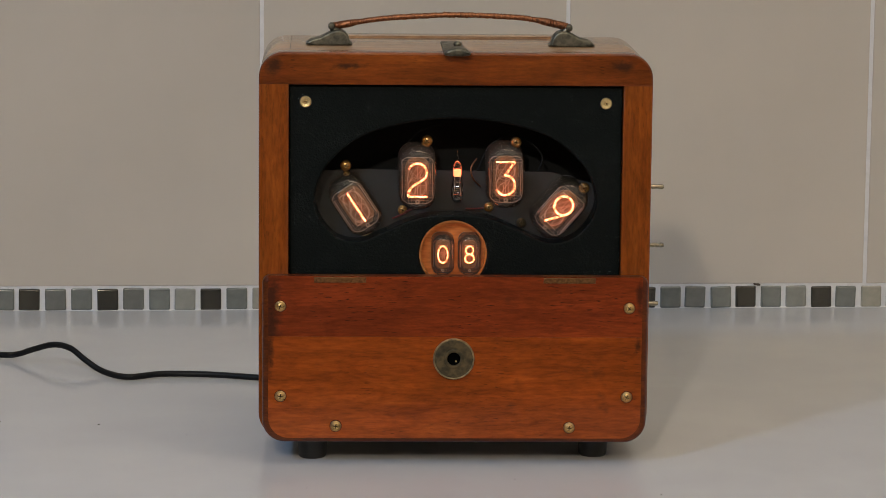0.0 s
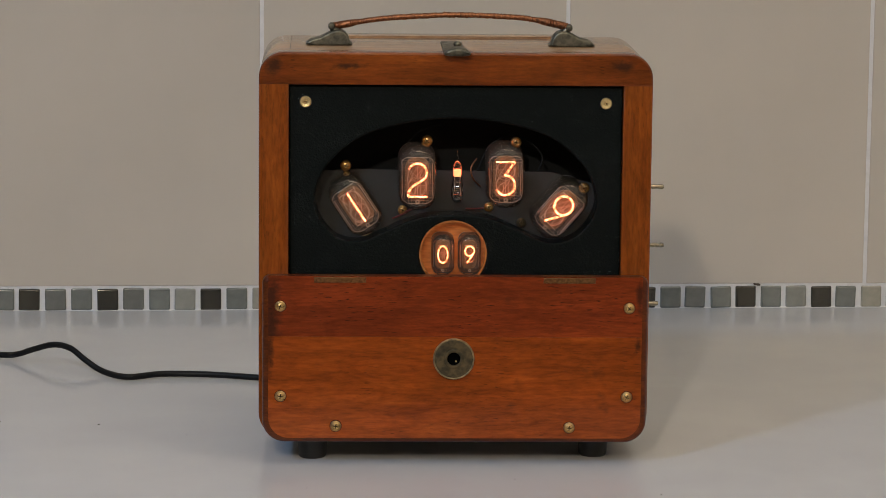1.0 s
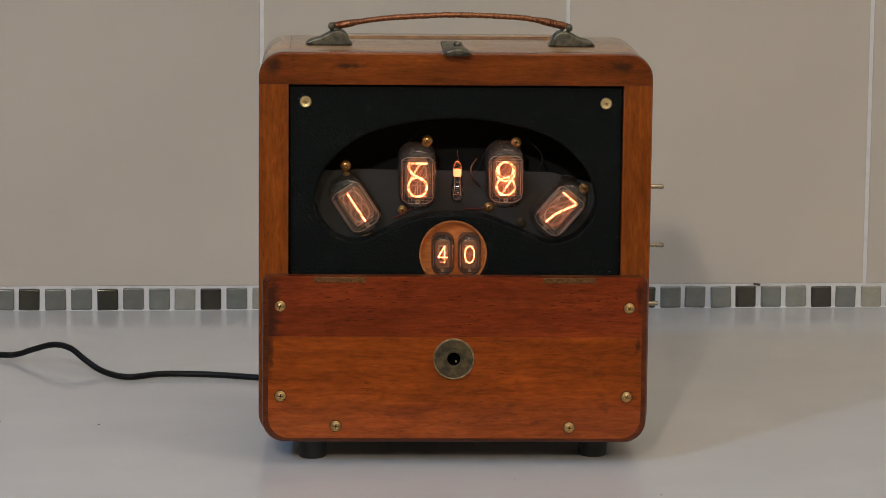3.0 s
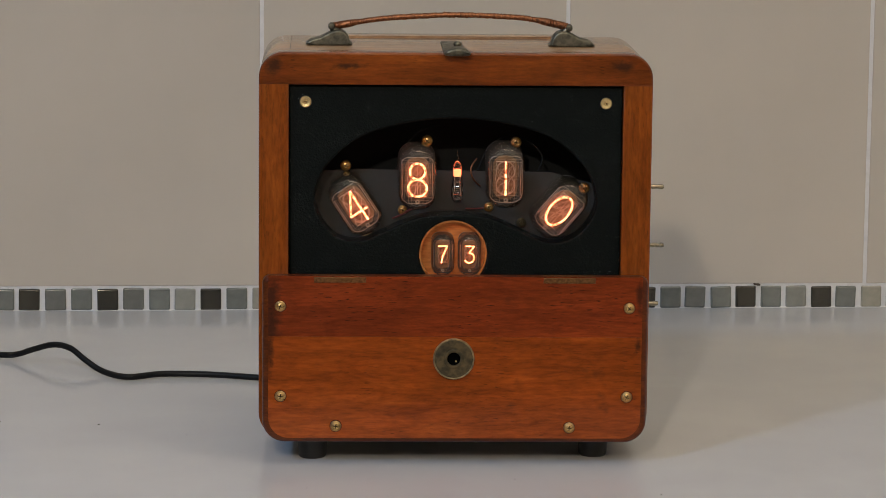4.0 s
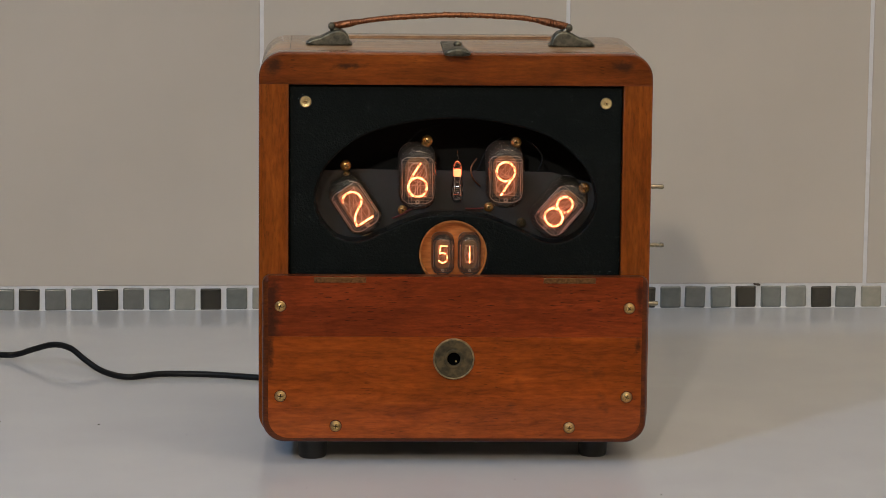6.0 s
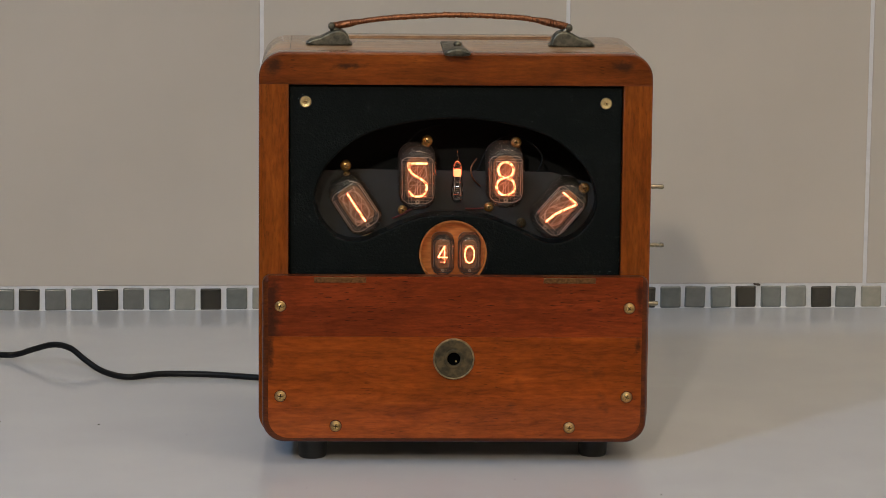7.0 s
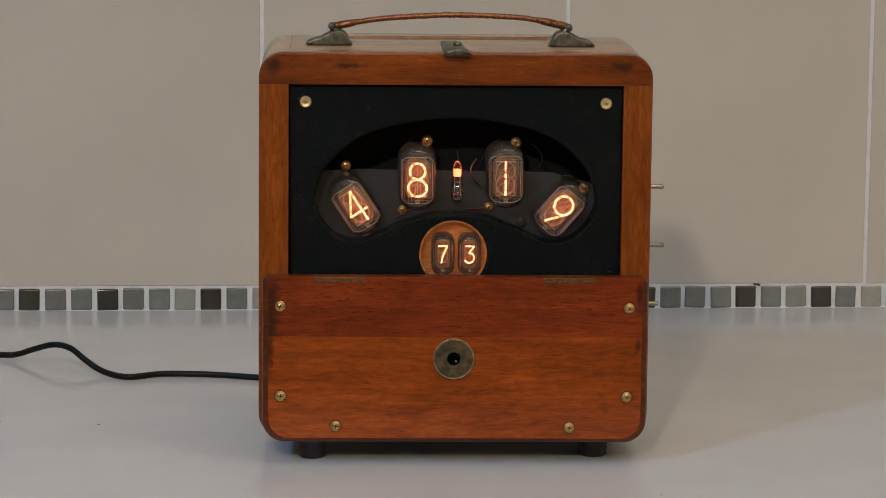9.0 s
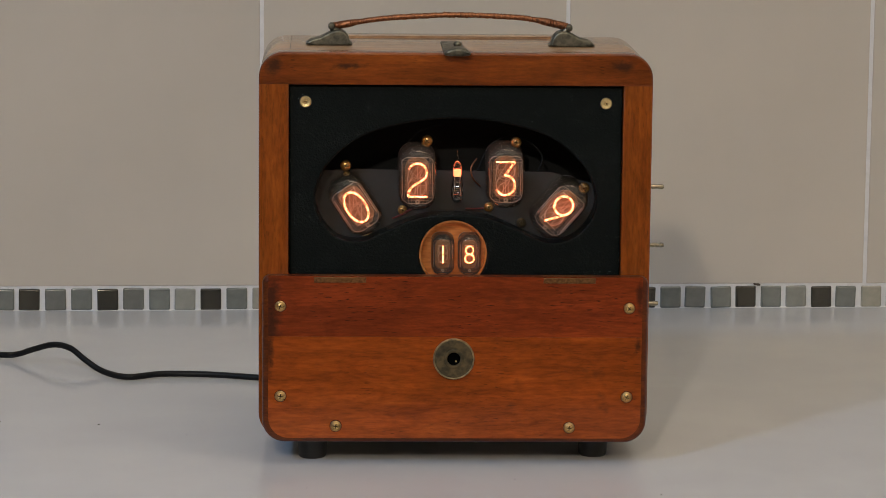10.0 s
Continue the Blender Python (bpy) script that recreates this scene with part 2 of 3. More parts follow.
def rrect(x0, x1, z0, z1, tl=0.0, tr=0.0, br=0.0, bl=0.0, n=8):
    """Counter-clockwise outline of a rectangle with rounded corners."""
    pts = []
    for cx, cz, r, a in ((x1 - br, z0 + br, br, -90), (x1 - tr, z1 - tr, tr, 0), (x0 + tl, z1 - tl, tl, 90), (x0 + bl, z0 + bl, bl, 180)):
        if r <= 0:
            pts.append((cx, cz))
            continue
        for i in range(n + 1):
            b = radians(a + 90 * i / n)
            pts.append((cx + r * math.cos(b), cz + r * math.sin(b)))
    return pts


def disc(cx, cz, r, n=40):
    return [(cx + r * math.cos(2 * math.pi * i / n), cz + r * math.sin(2 * math.pi * i / n)) for i in range(n)]


def inset(pts, d):
    """Moves a closed outline to its left by d."""
    if d == 0:
        return pts
    out, n = [], len(pts)
    for i in range(n):
        p, a, b = Vector(pts[i]), Vector(pts[i - 1]), Vector(pts[(i + 1) % n])
        u, v = (p - a).normalized(), (b - p).normalized()
        nu, nv = Vector((-u.y, u.x)), Vector((-v.y, v.x))
        m = nu + nv
        k = max(m.dot(nu), 0.4)
        out.append(tuple(p + m * (d / k)))
    return out


def slab(outer, holes=(), y0=0.0, y1=0.01, edge=0.0, back_edge=0.0, bm=None):
    """A plate in the x-z plane from y0 (front) to y1 with holes and rounded front edges."""
    bm = bm or bmesh.new()
    levels = []
    if edge:
        levels.append((edge * 1.4, y0))
        levels += [(edge * (1 - math.sin(a)), y0 + edge * (1 - math.cos(a))) for a in (0, 0.52, 1.05, 1.5708)]
    else:
        levels.append((0, y0))
    if back_edge:
        levels += [(0, y1 - back_edge), (back_edge, y1)]
    else:
        levels.append((0, y1))
    first, last = [], []
    for pts in [outer] + [h[::-1] for h in holes]:
        rings = []
        for d, y in levels:
            rings.append([bm.verts.new((x, y, z)) for x, z in inset(pts, d)])
        n = len(pts)
        for a, b in zip(rings, rings[1:]):
            for i in range(n):
                bm.faces.new((a[i], a[(i + 1) % n], b[(i + 1) % n], b[i]))
        for store, ring in ((first, rings[0]), (last, rings[-1])):
            store += [bm.edges.get((ring[i], ring[(i + 1) % n])) for i in range(n)]
    for edges in (first, last):
        bmesh.ops.triangle_fill(bm, use_beauty=True, use_dissolve=False, edges=edges)
    return bm


def lathe(profile, n=24, axis="y", bm=None, at=(0, 0, 0)):
    """Turns (radius, height) pairs round an axis; radius 0 closes an end."""
    bm = bm or bmesh.new()
    rings = []
    for r, h in profile:
        ring = []
        for i in range(n if r > 0 else 1):
            a = 2 * math.pi * i / n
            c, s = r * math.cos(a), r * math.sin(a)
            p = {"y": (c, h, s), "z": (c, s, h), "x": (h, c, s)}[axis]
            ring.append(bm.verts.new(Vector(p) + Vector(at)))
        rings.append(ring)
    for a, b in zip(rings, rings[1:]):
        for i in range(n):
            j = (i + 1) % n
            if len(a) == 1:
                bm.faces.new((a[0], b[j], b[i]))
            elif len(b) == 1:
                bm.faces.new((a[i], a[j], b[0]))
            else:
                bm.faces.new((a[i], a[j], b[j], b[i]))
    return bm


def tube_along(points, radius, n=8, bm=None, closed=False):
    """A round wire along points; radius is a number or a function of the share of the way."""
    bm = bm or bmesh.new()
    pts = [Vector(p) for p in points]
    rings, m = [], len(pts)
    side = None
    for i, p in enumerate(pts):
        a = pts[i - 1] if i or closed else p
        b = pts[(i + 1) % m] if i < m - 1 or closed else p
        d = (b - a).normalized()
        if side is None:
            side = d.orthogonal().normalized()
        side = (side - d * side.dot(d)).normalized()
        up = d.cross(side)
        r = radius(i / (m - 1)) if callable(radius) else radius
        rings.append([bm.verts.new(p + side * (r * math.cos(2 * math.pi * k / n)) + up * (r * math.sin(2 * math.pi * k / n))) for k in range(n)])
    for a, b in list(zip(rings, rings[1:])) + ([(rings[-1], rings[0])] if closed else []):
        for k in range(n):
            bm.faces.new((a[k], a[(k + 1) % n], b[(k + 1) % n], b[k]))
    if not closed:
        bm.faces.new(rings[0][::-1])
        bm.faces.new(rings[-1])
    return bm


def spline(points, per=8, closed=False):
    """Catmull-Rom through points."""
    pts, out = [Vector(p) for p in points], []
    n = len(pts)
    for i in range(n if closed else n - 1):
        if closed:
            p = [pts[(i + k) % n] for k in (-1, 0, 1, 2)]
        else:
            p = [pts[max(0, min(n - 1, i + k))] for k in (-1, 0, 1, 2)]
        for j in range(per):
            t = j / per
            out.append(0.5 * (2 * p[1] + (p[2] - p[0]) * t + (2 * p[0] - 5 * p[1] + 4 * p[2] - p[3]) * t * t + (3 * p[1] - p[0] - 3 * p[2] + p[3]) * t ** 3))
    if not closed:
        out.append(pts[-1])
    return out


def box(x0, x1, y0, y1, z0, z1, edge=0.0, bm=None):
    return slab(rrect(x0, x1, z0, z1), (), y0, y1, edge, edge, bm)


# ---- the room ----
WALL_TURN = 2.655
WALL = pose(0.0156, 0.4515, 0, 0, 0, WALL_TURN)


def setting(name, bm, material, label, category, at=None):
    ob = part(name, bm, material, None, label, at)
    return tagged(ob, label, category, kind="structure")


def room():
    setting("floor", box(-1.3, 1.05, -4.4, 0.6, -0.95, -0.9), FLOOR, "plain beige kitchen floor below the worktop", "floor")
    setting("ceiling", box(-1.3, 1.05, -4.4, 0.6, 1.75, 1.8), CEILING, "plain white painted kitchen ceiling", "ceiling")
    # unseen bright wall set close by to bounce warm light on the right
    setting("wall_east", box(0.95, 1.05, -4.3, 0.55, -0.9, 1.75), CREAM, "unseen cream wall added to bounce warm light", "wall")
    setting("wall_south", box(-1.3, 1.05, -4.4, -4.3, -0.9, 1.75), PAINT, "plain dark taupe painted wall", "wall")
    # west wall with the window opening, the plate laid in x-z and turned a quarter
    turn = pose(-1.2, 0, 0, 0, 0, 90)
    setting("wall_west", slab(rrect(-4.3, 0.50, -0.9, 1.75), [rrect(-1.50, -1.26, 1.24, 1.48)], 0.0, 0.1), PAINT, "plain dark taupe painted wall with a window opening", "wall", turn)
    setting("window_1", slab(rrect(-1.50, -1.26, 1.24, 1.48), [rrect(-1.488, -1.272, 1.252, 1.468)], 0.05, 0.08, 0.003), CABINET, "white framed kitchen window letting in daylight", "window", turn)
    # made-up fixture that goes with the overhead fill
    panel = thing("fill_panel", pose(0.38, -0.45, 1.75))
    tagged(panel, "flat white panel made up for the overhead fill", "ceiling light")
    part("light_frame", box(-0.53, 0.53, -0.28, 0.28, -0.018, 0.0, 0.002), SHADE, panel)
    lamp = thing("ceiling_light", pose(-0.51, -2.80, 1.75))
    tagged(lamp, "bare warm bulb hanging from a white ceiling rose", "ceiling light")
    part("rose", lathe([(0.0, -0.19), (0.018, -0.19), (0.02, -0.04), (0.06, -0.03), (0.07, 0.0), (0.0, 0.0)], 32, "z"), SHADE, lamp)


def worktop():
    setting("counter", box(-1.199, 0.949, -0.16, 0.62, -0.04, 0.0, 0.004), WORKTOP, "pale grey semi-gloss stone kitchen worktop", "worktop")
    setting("counter_base", box(-1.199, 0.949, -0.12, 0.62, -0.9, -0.04), CABINET, "plain white cupboard fronts below the worktop", "cabinet base")


def tiled_wall():
    wall = setting("wall_north", box(-1.32, 1.06, 0.0005, 0.10, -0.9, 1.75), GROUT, "kitchen wall with beige tiles and a mosaic border", "wall", WALL)
    pitch = 0.2004
    def tile_mesh(width):
        return finish(slab(rrect(0.00125, width - 0.00125, 0.0, 0.2985, 0.0006, 0.0006, 0.0006, 0.0006, 2), (), 0.0, 0.0085, 0.0005), "tile")
    usual, narrow, slip = tile_mesh(pitch), tile_mesh(pitch - 0.0016), 0.0016
    for row in range(5):
        for i in range(-6, 4):
            x = 0.0740 + pitch * i + (slip if i <= -1 else 0)
            part("tile", narrow if i == -1 else usual, TILE, wall, at=pose(x, random.uniform(-0.0003, 0.0003), 0.0162 + 0.3 * row))
    pattern = "".join(random.choice("gmlbdg") for _ in range(140))
    seen = {-2: "g", -1: "g", 0: "d", 1: "m", 2: "g", 3: "d", 4: "m", 5: "g", 6: "l", 7: "d", 8: "g", 9: "b", 10: "g", 24: "d", 25: "g", 26: "m", 27: "g", 28: "d", 29: "g", 30: "l", 31: "d", 32: "g", 33: "b", 34: "d"}
    shapes = {}
    for k in range(-54, 72):
        kind = seen.get(k, pattern[k % 140])
        if kind not in shapes:
            h = 0.0071
            shapes[kind] = finish(slab(rrect(-0.0068, 0.0068, -h, h, 0.0010, 0.0009, 0.0012, 0.0008, 3), (), 0.0, 0.006, 0.0010), "mosaic_tile")
        part("mosaic_tile", shapes[kind], MOSAICS[kind], wall, at=pose(-0.2755 + 0.0168 * k + random.uniform(-0.0003, 0.0003), -0.0009 + random.uniform(-0.0002, 0.0002), 0.0075 + random.uniform(-0.0003, 0.0002), 0, random.uniform(-1.5, 1.5), 0))
    # crumb of dark grout on the border's upper edge, grout bead along the worktop
    part("grout_chip", slab([(-0.0026, 0.0004), (-0.0018, -0.0002), (-0.0002, -0.0003), (0.0008, -0.0009), (0.0020, -0.0007), (0.0025, 0.0001), (0.0012, 0.0007), (-0.0004, 0.0006), (-0.0016, 0.0010)], (), -0.0006, 0.004, 0.0002), STAIN, wall, "dark crumb of dirt on the grout", pose(0.2022, 0, 0.0156))
    part("grout_bead", tube_along([(x, 0.0004, 0.0) for x in np.linspace(-1.2, 0.93, 40)], lambda s: 0.0010 + 0.0003 * math.sin(s * 400), 6), GROUT, wall)


room()
worktop()
tiled_wall()


# ---- the clock ----
clock = thing("nixie_clock")
tagged(clock, "varnished wooden box clock with glowing digit tubes on a worktop", "clock")
XL, XR, ZB, ZT, ZM = -0.1005, 0.1002, 0.0129, 0.2122, 0.0985
R = 0.0125


def screw(parent, x, y, z, r, cross=True, turn=0.0, material=None, name="screw"):
    m = pose(x, y, z, 0, turn, 0)
    head = part(name, lathe([(0, -0.0013), (r * 0.40, -0.00125), (r * 0.58, -0.0010), (r * 0.68, -0.0005), (r * 0.76, -0.0009), (r * 0.88, -0.0007), (r, -0.0002), (r, 0.0008), (0, 0.0008)], 20), material or BRASS, parent, at=m)
    bm = bmesh.new()
    w, l = r * 0.09, r * 0.46
    box(-l, l, -0.00138, -0.0004, -w, w, 0.0, bm)
    if cross:
        box(-w, w, -0.00139, -0.0004, -l, l, 0.0, bm)
    part("slot", bm, DARK_METAL, head, "dark cross slot" if cross else "dark slot")
    return head


def flat_screw(parent, x, z, turn):
    m = pose(x, 0.004, z, 0, turn, 0)
    washer = part("cup_washer", lathe([(0.0011, -0.0005), (0.0016, -0.0007), (0.0026, -0.0008), (0.0030, -0.0003), (0.0030, 0.0006), (0, 0.0006)], 28), BRASS_BRIGHT, parent, "flat brass cup washer", m)
    head = part("screw_head", lathe([(0, -0.0006), (0.0007, -0.0008), (0.0011, -0.0005), (0.0012, 0.0002), (0, 0.0002)], 16), BRASS, washer)
    part("slot", box(-0.0009, 0.0009, -0.0010, -0.0004, -0.00016, 0.00016), DARK_METAL, head, "dark slot")


def case():
    # hollow body behind the front frame
    outer = rrect(XL + 0.0002, XR - 0.0002, ZB, ZT - 0.0002, R, R, R, R)
    inner = rrect(XL + 0.012, XR - 0.012, ZB + 0.012, ZT - 0.012)
    body = part("case_body", slab(outer, [inner], 0.0122, 0.0985, 0.0003, 0.002), WOOD_CASE_SHEEN, clock, "varnished wooden case with rounded corners")
    part("back_panel", slab(rrect(XL + 0.0118, XR - 0.0118, ZB + 0.0118, ZT - 0.0118), (), 0.088, 0.094), INSIDE, clock)
    part("lid_strip", box(-0.0620, 0.0600, 0.084, 0.0975, ZT - 0.001, ZT + 0.0011, 0.0001), WOOD_CASE_SHEEN, clock)
    # thin joints of the corner blocks across the top
    part("corner_joint", box(-0.08515, -0.08485, 0.0005, 0.097, ZT - 0.002, ZT + 0.00008), WOOD_EDGE, body, "dark joint line")
    # frame: rail across the top, a stile on each side
    part("top_rail", slab(rrect(XL, XR, 0.1957, ZT, R, R, 0, 0), (), 0.0, 0.0122, 0.0009), WOOD_RAIL, clock)
    part("stile", slab(rrect(XL, -0.0853, ZB, 0.1966, 0, 0, 0, R), (), 0.0003, 0.0122, 0.0006), WOOD_STILE, clock)
    part("stile", slab(rrect(0.0853, XR, ZB, 0.1966, 0, 0, R, 0), (), 0.0003, 0.0122, 0.0006), WOOD_STILE, clock)
    # added black plate: the shade below the case put into its colour
    part("base_panel", box(XL + 0.0122, XR - 0.0122, 0.014, 0.096, ZB - 0.0006, ZB + 0.0030), RUBBER, clock, "black plate standing in for the shade underneath")
    part("bottom_rail", slab(rrect(-0.0851, 0.0851, ZB, 0.085), (), 0.0, 0.0122), WOOD_RAIL, clock)


def hole_cut(pts, z, above):
    """The part of a convex outline above or below a level line."""
    out, n = [], len(pts)
    for i in range(n):
        (xa, za), (xb, zb) = pts[i], pts[(i + 1) % n]
        if (za > z) == above:
            out.append((xa, za))
        if (za > z) != (zb > z):
            out.append((xa + (xb - xa) * (z - za) / (zb - za), z))
    return out


def front_door():
    x0, x1 = -0.0985, 0.0992
    e = 0.0031
    rim = rrect(x0, x1, ZB - 0.0011, ZM, 0.0038, 0.0038, R - 0.001, R - 0.001)
    face = rrect(x0 + e, x1 - e, ZB + 0.0014, ZM, 0, 0, R - 0.002, R - 0.002)
    # dark varnish at the sides; shade of the rounded bottom edge painted in
    door = part("front_door", slab(rim, (), -0.0079, -0.0002, 0.0026, 0.0003), WOOD_EDGE, clock, "drop front of two reddish boards, dark edges of wear and painted shade")
    part("lower_board", slab(hole_cut(face, 0.0673, False), (), -0.0081, -0.0050), WOOD_LOWER, door)
    part("upper_board", slab(hole_cut(face, 0.0674, True), (), -0.0081, -0.0050), WOOD_UPPER, door, "darker red-brown board")
    for x, z, t in ((-0.0893, 0.083, 20), (0.0894, 0.0825, 38), (-0.0892, 0.0362, 8), (0.0888, 0.0361, 30), (-0.0608, 0.0206, 12), (0.0594, 0.0200, 4)):
        head = screw(door, x, -0.008, z, 0.0028, True, t)
        # flat dark ring paints the shade round the sunk head
        part("countersink", slab(disc(0, 0, 0.0032, 24), [disc(0, 0, 0.0026, 24)], -0.0002, 0.0006), WOOD_EDGE, head, "dark ring painted for the recess shade")
    for x in (-0.0588, 0.0585):
        hinge = part("hinge", box(x - 0.0133, x + 0.0133, -0.0084, -0.004, 0.0953, 0.0981, 0.0003), BRASS_BROWN, clock, "flat tarnished brass hinge leaf")
        part("pin", tube_along([(x - 0.0133, -0.0040, 0.0982), (x + 0.0133, -0.0040, 0.0982)], 0.0006, 8), BRASS_BROWN, hinge)
    kx, kz = -0.0004, 0.0560
    key = part("keyhole_ring", slab(disc(kx, kz, 0.0104, 48), [disc(kx, kz, 0.0036, 28)], -0.0094, -0.0078, 0.0005), BRASS_OLD, clock, "round tarnished brass keyhole plate")
    part("outer_rim", slab(disc(kx, kz, 0.0106, 48), [disc(kx, kz, 0.0098, 48)], -0.0098, -0.0078, 0.0003), BRASS_RIM, key)
    part("inner_rim", slab(disc(kx, kz, 0.0051, 36), [disc(kx, kz, 0.0034, 28)], -0.0101, -0.0078, 0.0005), BRASS_OLD, key)
    # flat black disc stands in for the shade inside the hole
    part("keyhole", slab(disc(kx, kz, 0.0036, 28), (), -0.0082, -0.0079), HOLE, key, "dark keyhole")
    # brass stud added for the bright glint low in the hole
    part("glint_pin", lathe([(0, -0.0090), (0.0004, -0.0089), (0.0006, -0.0080), (0, -0.0080)], 12, "y", None, (kx + 0.0012, 0, kz - 0.0014)), BRASS, key)


KIDNEY = [(-0.0718, 0.1390), (-0.0690, 0.1262), (-0.0600, 0.1168), (-0.0485, 0.1150), (-0.0370, 0.1196), (-0.0185, 0.1272), (-0.0005, 0.1288), (0.0180, 0.1270), (0.0365, 0.1190), (0.0490, 0.1145), (0.0610, 0.1172), (0.0700, 0.1268), (0.0722, 0.1390), (0.0640, 0.1562), (0.0420, 0.1716), (0.0, 0.1785), (-0.0420, 0.1716), (-0.0640, 0.1562)]
RING = (-0.0008, 0.1083, 0.0175)


def front_panel():
    kidney = [tuple(p) for p in spline([Vector((x, z)) for x, z in KIDNEY], 5, True)]
    panel = part("front_panel", slab(rrect(-0.0851, 0.0851, 0.0862, 0.1951), [kidney, disc(*RING, 48)], 0.0040, 0.0185, 0.0010), PANEL_BLACK, clock, "black wrinkle-painted panel with a kidney-shaped opening")
    flat_screw(panel, -0.0768, 0.1867, 20)
    flat_screw(panel, 0.0767, 0.1866, 65)
    # smoked plate that carries the tubes
    arch = [(-0.083, 0.1), (-0.03, 0.1), (-0.03, 0.112), (0.03, 0.112), (0.03, 0.1), (0.083, 0.1), (0.083, 0.1400), (0.05, 0.1490), (-0.045, 0.1500), (-0.083, 0.1490)]
    plate = part("tube_plate", slab(arch, (), 0.0200, 0.0230), ACRYLIC, clock, "smoked black acrylic plate holding the tubes")
    # black sheet put behind the opening for its unlit depth
    part("inner_lining", slab(rrect(-0.088, 0.088, 0.03, 0.2), (), 0.050, 0.052), INSIDE, clock)
    for x, z, t in ((-0.0562, 0.1520, 30), (-0.0142, 0.1651, 50), (0.0317, 0.1645, 10), (0.0673, 0.1409, 70), (-0.0446, 0.1151, 40), (-0.0267, 0.1290, 20), (0.0179, 0.1307, 60), (0.0349, 0.1225, 0)):
        # the last screw gets dark brass for the shade it sits in
        s = screw(plate, x, 0.0190, z, 0.0028 if z > 0.135 else 0.0025, True, t, BRASS_OLD if x == 0.0349 else BRASS)
        part("spacer", lathe([(0.0022, 0.0006), (0.0022, 0.009), (0, 0.009)], 12), DARK_METAL, s)
    # red and brown wires behind the plate's lower edge
    part("wire", tube_along(spline([(-0.032, 0.019, 0.1245), (-0.028, 0.0185, 0.1262), (-0.024, 0.0185, 0.1285), (-0.021, 0.0192, 0.130)], 5), 0.0005, 6), RED_WIRE, plate)
    part("wire", tube_along(spline([(0.006, 0.0185, 0.1300), (0.010, 0.018, 0.1300), (0.015, 0.0185, 0.1302)], 5), 0.0004, 6), RED_WIRE, plate)
    part("wire", tube_along(spline([(0.0115, 0.019, 0.1560), (0.0085, 0.0165, 0.1515), (0.0095, 0.0165, 0.146), (0.0135, 0.019, 0.1415)], 6), 0.0004, 6), COPPER, plate)
    for pts in (((0.012, 0.030, 0.146), (0.016, 0.028, 0.157), (0.022, 0.029, 0.164), (0.028, 0.031, 0.1665)), ((-0.030, 0.030, 0.149), (-0.027, 0.029, 0.158), (-0.018, 0.029, 0.169), (-0.006, 0.031, 0.172)), ((0.044, 0.030, 0.148), (0.046, 0.029, 0.156), (0.040, 0.029, 0.163), (0.034, 0.031, 0.166))):
        part("lead", tube_along(spline(pts, 6), 0.0005, 6), INSIDE, plate, "thin dark lead")
    # wooden recess round the small tubes
    cx, cz, r = RING
    part("recess_ring", slab(disc(cx, cz, r - 0.0001, 48), [disc(cx, cz, r - 0.0010, 48)], 0.0048, 0.0110), CUP, clock, "wood ring of the seconds window, tube glow put into its colour")
    part("recess_back", slab(disc(cx, cz, r - 0.0002, 48), (), 0.0098, 0.0120), CUP, clock)


# ---- digit shapes, one unit high ----
def bow(cx, cz, rx, rz, a0, a1, n=20):
    return [(cx + rx * math.cos(radians(a0 + (a1 - a0) * i / n)), cz + rz * math.sin(radians(a0 + (a1 - a0) * i / n))) for i in range(n + 1)]


DIGITS = {
    "0": [bow(0, 0, 0.29, 0.5, 90, 450, 32)],
    "1": [[(0.0, 0.5), (0.0, -0.5)]],
    "2": [bow(0.0, 0.22, 0.28, 0.28, 155, -40, 18) + [(0.02, -0.08), (-0.16, -0.19), (-0.27, -0.36), (-0.28, -0.5), (0.28, -0.5)]],
    "3": [[(-0.28, 0.5), (0.27, 0.5), (-0.03, 0.1)] + bow(-0.01, -0.2, 0.29, 0.3, 80, -155, 20)],
    "4": [[(0.10, -0.5), (0.10, 0.5), (-0.29, -0.17), (0.27, -0.17)]],
    "5": [[(0.26, 0.5), (-0.16, 0.5), (-0.21, 0.07)] + bow(-0.01, -0.2, 0.28, 0.3, 125, -150, 20)],
    "6": [[(0.09, 0.5), (-0.10, 0.22), (-0.24, -0.06)] + bow(0.0, -0.21, 0.28, 0.29, 160, 520, 26)],
    "7": [[(-0.28, 0.5), (0.27, 0.5), (0.08, 0.12), (-0.04, -0.18), (-0.08, -0.5)]],
    "8": [bow(0, 0.26, 0.23, 0.24, -90, 270, 24), bow(0, -0.24, 0.28, 0.26, 90, 450, 26)],
    "9": [[(-0.14, -0.5), (0.10, -0.14), (0.24, 0.10)] + bow(0.0, 0.21, 0.28, 0.29, -20, 340, 26)],
}
# the large tubes show the five as a two turned upside down
TURNED_FIVE = [[(x, -z) for x, z in DIGITS["2"][0]]]
PIECES = 44


def strokes_of(digit, wide):
    return TURNED_FIVE if digit == "5" and wide >= 1.0 else DIGITS[digit]



